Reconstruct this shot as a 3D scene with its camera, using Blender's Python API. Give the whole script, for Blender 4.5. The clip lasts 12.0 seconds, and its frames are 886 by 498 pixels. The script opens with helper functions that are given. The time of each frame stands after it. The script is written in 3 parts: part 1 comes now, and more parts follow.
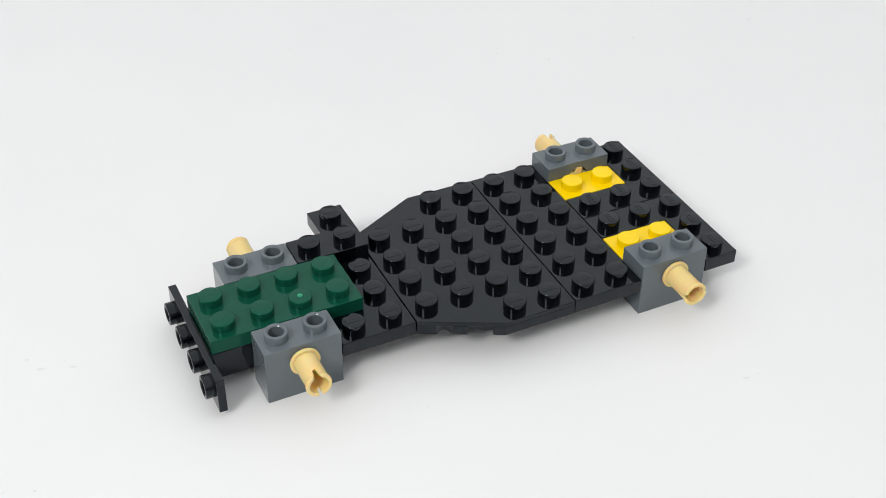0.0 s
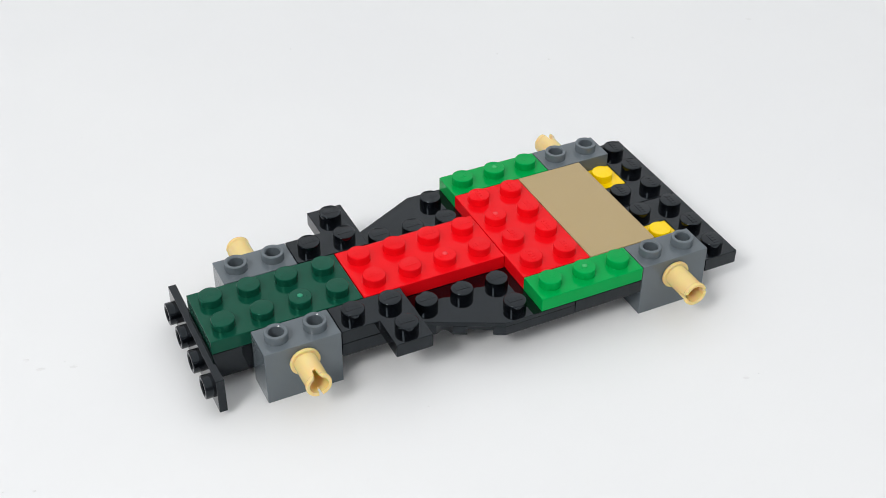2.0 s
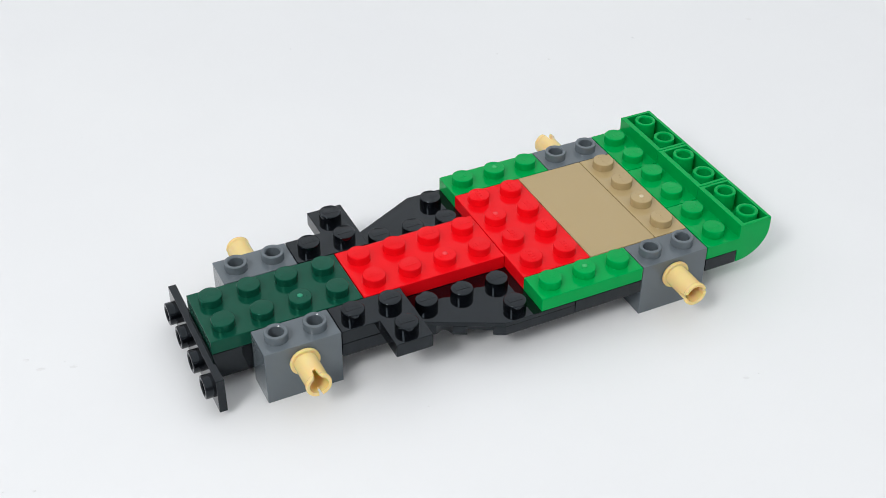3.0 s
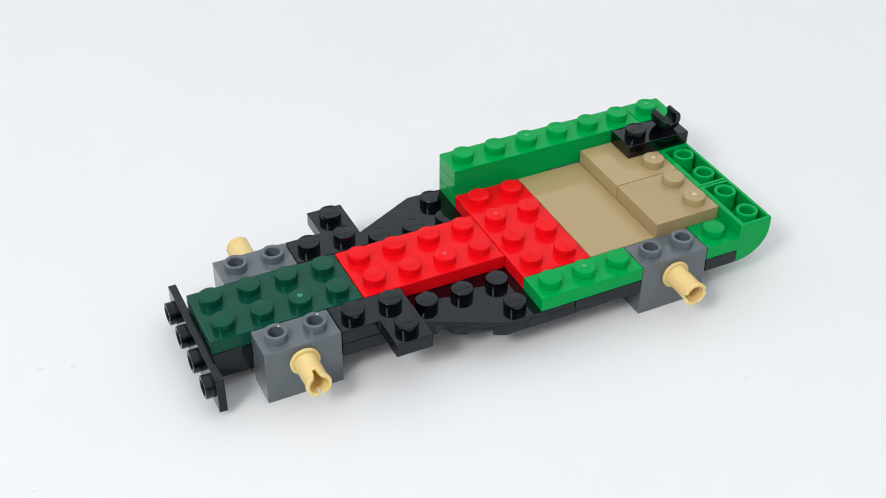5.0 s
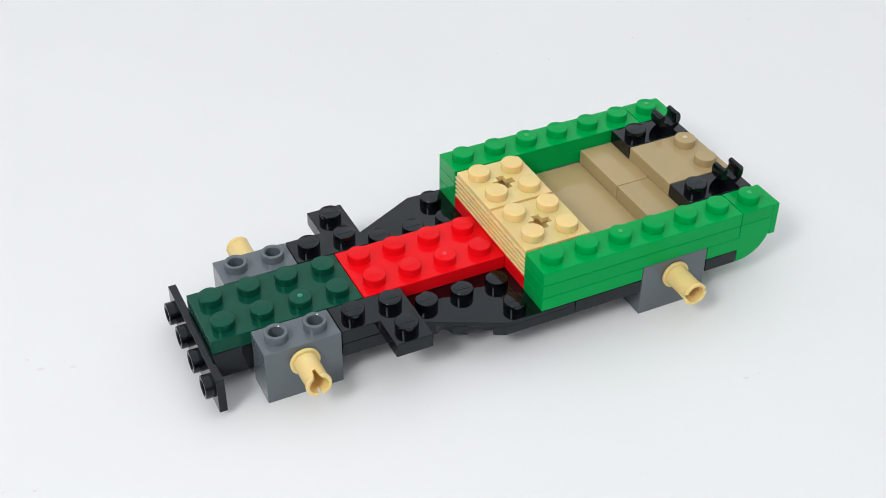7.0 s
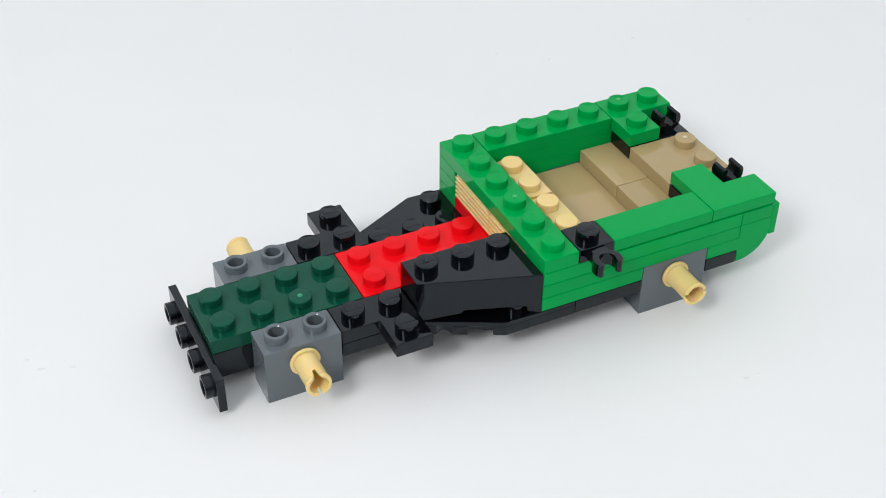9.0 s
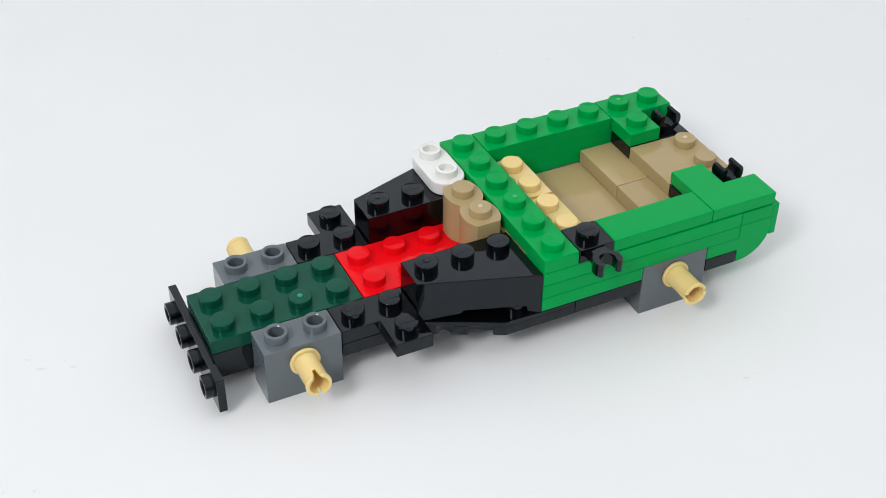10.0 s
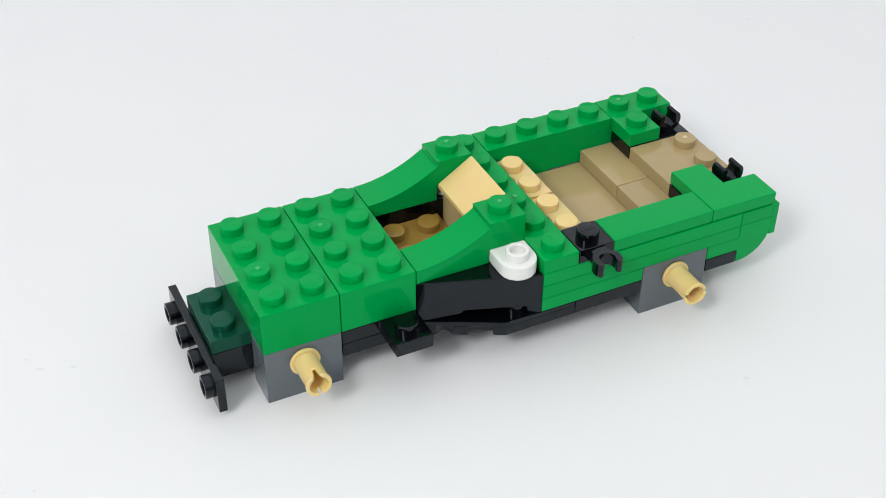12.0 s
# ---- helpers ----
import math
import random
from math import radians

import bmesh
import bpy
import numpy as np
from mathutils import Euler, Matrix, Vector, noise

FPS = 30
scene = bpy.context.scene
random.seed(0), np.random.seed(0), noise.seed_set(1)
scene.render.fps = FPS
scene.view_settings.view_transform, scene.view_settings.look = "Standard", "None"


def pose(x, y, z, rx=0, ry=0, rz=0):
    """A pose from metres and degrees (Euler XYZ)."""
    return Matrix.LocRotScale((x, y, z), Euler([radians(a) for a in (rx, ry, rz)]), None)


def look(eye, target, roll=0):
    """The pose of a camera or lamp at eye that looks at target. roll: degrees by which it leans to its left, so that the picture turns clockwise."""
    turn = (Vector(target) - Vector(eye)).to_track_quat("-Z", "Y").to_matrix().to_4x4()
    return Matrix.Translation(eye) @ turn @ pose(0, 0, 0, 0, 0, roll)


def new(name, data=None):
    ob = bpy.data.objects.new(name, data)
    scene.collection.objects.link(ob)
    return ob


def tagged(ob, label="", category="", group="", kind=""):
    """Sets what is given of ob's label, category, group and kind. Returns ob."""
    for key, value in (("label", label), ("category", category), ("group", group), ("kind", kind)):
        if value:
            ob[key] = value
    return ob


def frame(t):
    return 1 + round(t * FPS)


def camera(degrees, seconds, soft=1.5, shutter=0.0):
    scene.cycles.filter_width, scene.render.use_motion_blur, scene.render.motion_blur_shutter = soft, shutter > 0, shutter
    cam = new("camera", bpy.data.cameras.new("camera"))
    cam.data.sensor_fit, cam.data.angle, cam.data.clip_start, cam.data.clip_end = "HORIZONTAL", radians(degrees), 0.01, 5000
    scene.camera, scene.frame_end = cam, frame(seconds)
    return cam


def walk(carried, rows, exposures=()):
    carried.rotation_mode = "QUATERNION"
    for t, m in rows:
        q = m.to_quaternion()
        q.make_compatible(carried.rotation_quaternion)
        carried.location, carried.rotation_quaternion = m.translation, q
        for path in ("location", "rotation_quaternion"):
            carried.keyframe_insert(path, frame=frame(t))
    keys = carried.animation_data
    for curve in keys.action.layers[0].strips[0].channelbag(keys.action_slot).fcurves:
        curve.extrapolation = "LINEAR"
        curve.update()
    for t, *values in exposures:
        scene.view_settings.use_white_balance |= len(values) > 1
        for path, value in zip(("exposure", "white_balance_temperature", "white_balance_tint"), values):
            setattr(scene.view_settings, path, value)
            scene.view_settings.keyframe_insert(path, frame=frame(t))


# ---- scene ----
# One lens and one standpoint: the camera is on a stand.
EYE = Vector((-0.04241, -0.19632, 0.17979))
YAW, PITCH = 1.11639, -0.65433
WAY = Vector((math.cos(PITCH) * math.cos(YAW), math.cos(PITCH) * math.sin(YAW), math.sin(PITCH)))
cam = camera(37.44, 12.0, soft=0.9)
STAND = look(EYE, EYE + WAY, 0.433)
walk(cam, [(0.0, STAND), (12.0, STAND)], exposures=[
    (0.0, 0.03, 6590, 10), (0.2667, 0.03, 6590, 10), (0.3, 0.03, 6410, 10), (0.5667, 0.03, 6410, 10), (0.6, 0.03, 6510, 10),
    (2.2667, 0.03, 6510, 10), (2.3, 0.03, 6410, 10), (4.7, 0.05, 6410, 10), (4.8, 0.08, 6410, 10), (5.1, 0.08, 6410, 10),
    (5.4, 0.03, 6410, 10), (9.0, 0.02, 6410, 10), (10.9, 0.01, 6410, 10), (12.0, 0.02, 6460, 10)])

# ---- light: a broad overhead panel added as fill and a softbox over the table, in an unseen off-white room ----
world = bpy.data.worlds.new("world")
world.use_nodes = True
world.node_tree.nodes["Background"].inputs[0].default_value = (0.8, 0.86, 1.0, 1)
world.node_tree.nodes["Background"].inputs[1].default_value = 0.3
scene.world = world


def area_lamp(name, eye, target, size_x, size_y, watts, colour):
    data = bpy.data.lights.new(name, "AREA")
    data.shape, data.size, data.size_y, data.energy, data.color = "RECTANGLE", size_x, size_y, watts, colour
    lamp = new(name, data)
    lamp.matrix_world = look(eye, target)
    return lamp


# no such panel is known; added for even fill and reflections in brick tops
area_lamp("overhead_fill_lamp", (0.0, 0.0, 1.85), (0.0, 0.0, 0.0), 5.9, 5.9, 68.0, (0.985, 0.99, 1.0))
area_lamp("softbox_lamp", (-0.64, -0.44, 0.76), (0.06, 0.0, 0.0), 0.25, 0.25, 4.8, (1.0, 0.995, 0.985))

U, P = 0.008, 0.0032          # stud pitch and plate height
TABLE = -0.91                 # the table's height in plates below the lowest grid plane
GAP = 0.00008                 # play at each side of a brick


# ---- materials ----
def material(name, colour, rough=0.16, vary=0.04, bump=0.008, ior=1.40, tint=None, glow=0.0):
    """Moulded plastic: slightly uneven gloss, faint dust and a shallow waviness."""
    m = bpy.data.materials.new(name)
    m.use_nodes = True
    n, l = m.node_tree.nodes, m.node_tree.links
    b = n["Principled BSDF"]
    co = n.new("ShaderNodeTexCoord")
    info = n.new("ShaderNodeObjectInfo")
    wave = n.new("ShaderNodeTexNoise")
    wave.inputs["Scale"].default_value, wave.inputs["Detail"].default_value = 190.0, 2.0
    grain = n.new("ShaderNodeTexNoise")
    grain.inputs["Scale"].default_value, grain.inputs["Detail"].default_value = 2600.0, 3.0
    for t in (wave, grain):
        l.new(co.outputs["Object"], t.inputs["Vector"])
    hsv = n.new("ShaderNodeHueSaturation")
    hsv.inputs["Color"].default_value = (*colour, 1)
    span = n.new("ShaderNodeMapRange")
    span.inputs["To Min"].default_value, span.inputs["To Max"].default_value = 1 - vary, 1 + vary
    l.new(info.outputs["Random"], span.inputs["Value"])
    l.new(span.outputs["Result"], hsv.inputs["Value"])
    dust = n.new("ShaderNodeMapRange")
    dust.inputs["From Min"].default_value, dust.inputs["From Max"].default_value = 0.72, 0.80
    dust.inputs["To Max"].default_value = 0.06
    l.new(grain.outputs["Fac"], dust.inputs["Value"])
    mix = n.new("ShaderNodeMix")
    mix.data_type = "RGBA"
    l.new(dust.outputs["Result"], mix.inputs["Factor"])
    l.new(hsv.outputs["Color"], mix.inputs["A"])
    mix.inputs["B"].default_value = (0.6, 0.6, 0.6, 1)
    l.new(mix.outputs["Result"], b.inputs["Base Color"])
    r = n.new("ShaderNodeMapRange")
    r.inputs["From Min"].default_value, r.inputs["From Max"].default_value = 0.3, 0.7
    r.inputs["To Min"].default_value, r.inputs["To Max"].default_value = rough * 0.75, rough * 1.3
    l.new(wave.outputs["Fac"], r.inputs["Value"])
    l.new(r.outputs["Result"], b.inputs["Roughness"])
    bm_ = n.new("ShaderNodeBump")
    bm_.inputs["Strength"].default_value, bm_.inputs["Distance"].default_value = bump, 0.0004
    l.new(wave.outputs["Fac"], bm_.inputs["Height"])
    l.new(bm_.outputs["Normal"], b.inputs["Normal"])
    b.inputs["IOR"].default_value = ior
    if tint:
        b.inputs["Specular Tint"].default_value = (*tint, 1)
    if glow:
        b.inputs["Subsurface Weight"].default_value, b.inputs["Subsurface Scale"].default_value = glow, 0.0012
        b.inputs["Subsurface Radius"].default_value = (1.0, 0.55, 0.2)
    return m


BLACK = material("black_plastic", (0.0018, 0.0022, 0.0034), 0.05, ior=1.45, tint=(0.80, 0.91, 1.0))
GREEN = material("bright_green_plastic", (0.0, 0.332, 0.064), 0.05, ior=1.33, tint=(0.05, 1.0, 0.45))
DARK_GREEN = material("dark_green_plastic", (0.003, 0.058, 0.034), 0.04, ior=1.42, tint=(0.3, 1.0, 0.7))
RED = material("red_plastic", (0.82, 0.004, 0.009), 0.05, ior=1.36, tint=(1.0, 0.15, 0.15))
GREY = material("bluish_grey_plastic", (0.119, 0.141, 0.157), 0.045, ior=1.45)
TAN = material("tan_plastic", (0.81, 0.61, 0.270), 0.12, glow=0.6)
DARK_TAN = material("dark_tan_plastic", (0.42, 0.315, 0.155), 0.07)
OLIVE = material("golden_brown_plastic", (0.28, 0.165, 0.035), 0.12)
YELLOW = material("yellow_plastic", (0.95, 0.65, 0.0), 0.12)
DUST = material("grey_dust", (0.73, 0.73, 0.73), 0.7)
WHITE = material("white_plastic", (0.82, 0.82, 0.79), 0.14)
# paler colours for the small knobs where the mould was fed
POINTS = {"dark_green_plastic": (0.03, 0.30, 0.17), "red_plastic": (0.85, 0.05, 0.06), "bright_green_plastic": (0.04, 0.44, 0.13),
          "dark_tan_plastic": (0.62, 0.52, 0.34), "black_plastic": (0.02, 0.021, 0.024)}
POINTS = {k: material("pale_" + k, c, 0.2) for k, c in POINTS.items()}


def table_material():
    m = bpy.data.materials.new("white_tabletop")
    m.use_nodes = True
    n, l = m.node_tree.nodes, m.node_tree.links
    b = n["Principled BSDF"]
    co = n.new("ShaderNodeTexCoord")
    cloud = n.new("ShaderNodeTexNoise")
    cloud.inputs["Scale"].default_value, cloud.inputs["Detail"].default_value = 14.0, 4.0
    speck = n.new("ShaderNodeTexNoise")
    speck.inputs["Scale"].default_value, speck.inputs["Detail"].default_value = 330.0, 4.0
    for t in (cloud, speck):
        l.new(co.outputs["Object"], t.inputs["Vector"])
    ramp = n.new("ShaderNodeMapRange")
    ramp.inputs["From Min"].default_value, ramp.inputs["From Max"].default_value = 0.25, 0.75
    l.new(cloud.outputs["Fac"], ramp.inputs["Value"])
    mix = n.new("ShaderNodeMix")
    mix.data_type = "RGBA"
    mix.inputs["A"].default_value, mix.inputs["B"].default_value = (0.79, 0.795, 0.80, 1), (0.815, 0.82, 0.82, 1)
    l.new(ramp.outputs["Result"], mix.inputs["Factor"])
    dirt = n.new("ShaderNodeMapRange")
    dirt.inputs["From Min"].default_value, dirt.inputs["From Max"].default_value = 0.74, 0.78
    dirt.inputs["To Max"].default_value = 0.35
    l.new(speck.outputs["Fac"], dirt.inputs["Value"])
    mix2 = n.new("ShaderNodeMix")
    mix2.data_type = "RGBA"
    mix2.inputs["B"].default_value = (0.45, 0.45, 0.44, 1)
    l.new(dirt.outputs["Result"], mix2.inputs["Factor"])
    l.new(mix.outputs["Result"], mix2.inputs["A"])
    l.new(mix2.outputs["Result"], b.inputs["Base Color"])
    r = n.new("ShaderNodeMapRange")
    r.inputs["To Min"].default_value, r.inputs["To Max"].default_value = 0.38, 0.55
    l.new(cloud.outputs["Fac"], r.inputs["Value"])
    l.new(r.outputs["Result"], b.inputs["Roughness"])
    bump = n.new("ShaderNodeBump")
    bump.inputs["Strength"].default_value, bump.inputs["Distance"].default_value = 0.05, 0.0003
    l.new(speck.outputs["Fac"], bump.inputs["Height"])
    l.new(bump.outputs["Normal"], b.inputs["Normal"])
    b.inputs["IOR"].default_value = 1.35
    return m


def wall_material():
    m = bpy.data.materials.new("off_white_wall_paint")
    m.use_nodes = True
    n, l = m.node_tree.nodes, m.node_tree.links
    b = n["Principled BSDF"]
    noise_ = n.new("ShaderNodeTexNoise")
    noise_.inputs["Scale"].default_value = 6.0
    mix = n.new("ShaderNodeMix")
    mix.data_type = "RGBA"
    mix.inputs["A"].default_value, mix.inputs["B"].default_value = (0.68, 0.69, 0.70, 1), (0.72, 0.73, 0.74, 1)
    l.new(noise_.outputs["Fac"], mix.inputs["Factor"])
    l.new(mix.outputs["Result"], b.inputs["Base Color"])
    b.inputs["Roughness"].default_value = 0.8
    return m


TABLE_MAT, WALL_MAT = table_material(), wall_material()


# ---- mesh helpers ----
def box(bm, x0, x1, y0, y1, z0, z1):
    v = [bm.verts.new((x, y, z)) for x in (x0, x1) for y in (y0, y1) for z in (z0, z1)]
    for f in ((0, 1, 3, 2), (4, 6, 7, 5), (0, 4, 5, 1), (2, 3, 7, 6), (0, 2, 6, 4), (1, 5, 7, 3)):
        bm.faces.new([v[i] for i in f])
    return bm


def prism(bm, outline, z0, z1, turn=None):
    """Upright prism over a counter-clockwise outline; turn maps its points into the thing's space."""
    turn = turn or Matrix.Identity(4)
    low = [bm.verts.new(turn @ Vector((x, y, z0))) for x, y in outline]
    top = [bm.verts.new(turn @ Vector((x, y, z1))) for x, y in outline]
    n = len(outline)
    faces = [bm.faces.new(low[::-1]), bm.faces.new(top)]
    for i in range(n):
        faces.append(bm.faces.new((low[i], low[(i + 1) % n], top[(i + 1) % n], top[i])))
    return faces


def soften(bm, width=0.00014):
    """Rounds the hard edges as moulded parts have them."""
    bmesh.ops.recalc_face_normals(bm, faces=bm.faces)
    edges = [e for e in bm.edges if len(e.link_faces) == 2 and e.calc_face_angle(0) > 0.5]
    bmesh.ops.bevel(bm, geom=edges, offset=width, offset_type="OFFSET", segments=2, profile=0.5, affect="EDGES", clamp_overlap=True)
    return bm


def mesh_of(name, bm, mat, smooth=False):
    me = bpy.data.meshes.new(name)
    bmesh.ops.recalc_face_normals(bm, faces=bm.faces)
    bm.to_mesh(me)
    bm.free()
    me.materials.append(mat)
    if smooth:
        me.polygons.foreach_set("use_smooth", [True] * len(me.polygons))
        me.set_sharp_from_angle(angle=radians(20))
    return me


def lathe(bm, profile, segments=28, turn=None):
    """Revolves (radius, height) pairs about z; radius 0 closes the shape."""
    turn = turn or Matrix.Identity(4)
    rings = []
    for r, h in profile:
        if r == 0:
            rings.append([bm.verts.new(turn @ Vector((0, 0, h)))])
        else:
            rings.append([bm.verts.new(turn @ Vector((r * math.cos(a), r * math.sin(a), h)))
                          for a in (2 * math.pi * i / segments for i in range(segments))])
    for a, b in zip(rings, rings[1:]):
        for i in range(segments):
            j = (i + 1) % segments
            q = [a[i % len(a)], a[j % len(a)], b[j % len(b)], b[i % len(b)]]
            q = list(dict.fromkeys(q))
            if len(q) > 2:
                bm.faces.new(q)
    return bm


STUDS = {}


def stud_mesh(mat, kind):
    """A solid stud with four raised marks, a hollow stud, a deep one or a tall tube."""
    key = (mat.name, kind)
    if key in STUDS:
        return STUDS[key]
    bm = bmesh.new()
    r, h, c, i = 0.0024, 0.0018, 0.00024, 0.00155
    rim = [(r - c + c * math.cos(radians(15 * k)), h - c + c * math.sin(radians(15 * k))) for k in range(7)]
    if kind in ("open", "hollow", "tube"):
        foot, floor = {"open": (-0.0001, -0.0018), "hollow": (-0.0001, 0.00005), "tube": (-0.0046, -0.0030)}[kind]
        lathe(bm, [(r, foot), *rim, (i + c, h), (i, h - c), (i, floor), (0, floor)])
    else:
        lathe(bm, [(r, -0.0001), *rim, (0, h)])
        top = h + (0.00006 if mat in (BLACK, RED) else 0.00002)
        for k in range(0 if mat is TAN else 4):          # a row of four small plain bars in relief
            x, a, b = (k - 1.5) * 0.00084, 0.00028, 0.00056
            box(bm, x - a, x + a, -b, b, h - 0.0001, top)
    STUDS[key] = mesh_of("stud", bm, mat, True)
    return STUDS[key]


def point_mesh(mat):
    """The small pale knob on a stud where the mould was fed."""
    key = (mat.name, "point")
    if key not in STUDS:
        bm = lathe(bmesh.new(), [(0.00060, 0.0017), (0.00056, 0.00192), (0.00034, 0.00206), (0, 0.00210)], 14)
        STUDS[key] = mesh_of("moulding_point", bm, POINTS[mat.name], True)
    return STUDS[key]



def part(name, bm, mat, parent, label="", smooth=False):
    ob = new(name, bm if isinstance(bm, bpy.types.Mesh) else mesh_of(name, bm, mat, smooth))
    ob.parent = parent
    if label:
        tagged(ob, label)
    return ob


MOVES = []                    # thing, the second at which it is set in place, its place
SETS = "bricks of the toy car"


def thing(name, x, y, z, label, category, at=None):
    """An empty at the stud grid's place (x, y) and z plates high. at: the second at which it is set there."""
    ob = tagged(new(name), label, category, SETS)
    ob.empty_display_size = 0.004
    ob.matrix_world = pose(x * U, y * U, (z - TABLE) * P)
    if at is not None:
        MOVES.append((ob, at))
    return ob


def studs(ob, mat, places, top, kind="solid", gate=None, turn=0):
    """Studs at (x, y) in stud pitches from the thing's corner, on its top at that many plates."""
    for k, (x, y) in enumerate(places):
        s = part("stud", stud_mesh(mat, kind), mat, ob)
        s.matrix_local = pose(x * U, y * U, top * P, 0, 0, turn)
        if k == gate:
            part("moulding_point", point_mesh(mat), mat, s, "pale moulding point")



def shrink(outline, play=GAP):
    """The outline in metres, drawn in by the play all round."""
    pts = [Vector((x * U, y * U)) for x, y in outline]
    out = []
    for i, p in enumerate(pts):
        a, b = (p - pts[i - 1]).normalized(), (pts[(i + 1) % len(pts)] - p).normalized()
        na, nb = Vector((-a.y, a.x)), Vector((-b.y, b.x))
        out.append(p + (na + nb) * (play / (1 + na.dot(nb))))
    return [(p.x, p.y) for p in out]


def shell(outline, height, hollow=True):
    """A plate or brick body: bevelled outside, open below with a 1.2 mm wall."""
    bm = bmesh.new()
    faces = prism(bm, shrink(outline), 0.00001, height * P - 0.00001)
    bmesh.ops.recalc_face_normals(bm, faces=bm.faces)
    soften(bm)
    if hollow:
        low = [f for f in bm.faces if f.normal.z < -0.99]
        big = max(low, key=lambda f: f.calc_area())
        bmesh.ops.inset_region(bm, faces=[big], thickness=0.0011, depth=0.0, use_even_offset=True)
        bmesh.ops.translate(bm, verts=big.verts, vec=(0, 0, height * P - 0.0011))
    return bm


def grooved(outline, height):
    """A tile body: smooth top over a thin groove along its foot."""
    bm = bmesh.new()
    prism(bm, shrink(outline), 0.00050, height * P - 0.00001)
    soften(bm)
    prism(bm, shrink(outline, 0.00042), 0.00001, 0.00051)
    return bm


def rect(w, d):
    return [(0, 0), (w, 0), (w, d), (0, d)]


def grid(w, d):
    return [(i + 0.5, j + 0.5) for i in range(w) for j in range(d)]


def brick(name, mat, x, y, z, w, d, h, label, category, at=None, gate=None, tile=False, outline=None, places=None, turn=0):
    ob = thing(name, x, y, z, label, category, at)
    part("body", (grooved if tile else shell)(outline or rect(w, d), h), mat, ob)
    if not tile:
        studs(ob, mat, places or grid(w, d), h, "solid", gate, turn)
    return ob


# ---- the setting: a white tabletop; an unseen off-white room is added to bounce light ----
def slab(name, x0, x1, y0, y1, z0, z1, mat, label, category):
    bm = box(bmesh.new(), x0, x1, y0, y1, z0, z1)
    ob = new(name, mesh_of(name, bm, mat))
    return tagged(ob, label, category, "", "structure")


slab("tabletop", -3.1, 3.1, -3.1, 3.1, -0.03, 0.0, TABLE_MAT, "smooth white tabletop with a few faint specks", "table")
slab("bounce_wall_north", -3.2, 3.2, 3.103, 3.2, -0.03, 1.9, WALL_MAT, "plain unseen off-white wall added beyond the table to bounce light", "wall")
slab("bounce_wall_south", -3.2, 3.2, -3.2, -3.103, -0.03, 1.9, WALL_MAT, "plain unseen off-white wall added behind the stand to bounce light", "wall")
slab("bounce_wall_east", 3.103, 3.2, -3.102, 3.102, -0.03, 1.9, WALL_MAT, "plain unseen off-white wall added beside the table to bounce light", "wall")
slab("bounce_wall_west", -3.2, -3.103, -3.102, 3.102, -0.03, 1.9, WALL_MAT, "plain unseen off-white wall added beside the table to bounce light", "wall")
slab("ceiling", -3.2, 3.2, -3.2, 3.2, 1.902, 1.95, WALL_MAT, "plain unseen off-white ceiling added over the table to bounce light", "ceiling")


SPECKS = [(-0.038, -0.019, 0.35, 1.3), (-0.024, 0.011, 0.50, 2.0), (-0.030, 0.013, 0.55, 2.0), (-0.032, 0.017, 0.50, 2.0), (0.036, -0.030, 0.25, 1.2),
          (0.097, -0.050, 0.35, 2.6), (0.100, -0.050, 0.20, 1.5), (0.190, 0.076, 0.60, 1.8), (0.125, 0.080, 0.50, 1.2)]   # x, y, half width in millimetres, slenderness


def dust_specks():
    """Small grey flecks and crumbs on the tabletop, the larger ones at their places and a few fine ones strewn about."""
    rng = random.Random(7)
    bm = bmesh.new()
    strewn = [(rng.uniform(-0.12, 0.30), rng.uniform(-0.12, 0.26), rng.uniform(0.06, 0.13), rng.uniform(1.0, 2.0)) for k in range(18)]
    for x, y, half, long in SPECKS + [p for p in strewn if not (-0.01 < p[0] < 0.13 and -0.035 < p[1] < 0.035)]:
        r, turn, ring = half * 0.001, rng.uniform(-0.9, -0.2), []
        for i in range(9):
            a = 2 * math.pi * i / 9
            u, v = long * r * math.cos(a) * rng.uniform(0.6, 1.2), r * math.sin(a) * rng.uniform(0.6, 1.2)
            ring.append(bm.verts.new((x + u * math.cos(turn) - v * math.sin(turn), y + u * math.sin(turn) + v * math.cos(turn), -0.00001)))
        top = bm.verts.new((x, y, min(r * 0.35, 0.00012)))
        for i in range(9):
            bm.faces.new((ring[i], ring[(i + 1) % 9], top))
    ob = new("dust_specks", mesh_of("dust_specks", bm, DUST))
    return tagged(ob, "tiny pale grey dust specks on the tabletop", "dust", "", "stuff")


dust_specks()


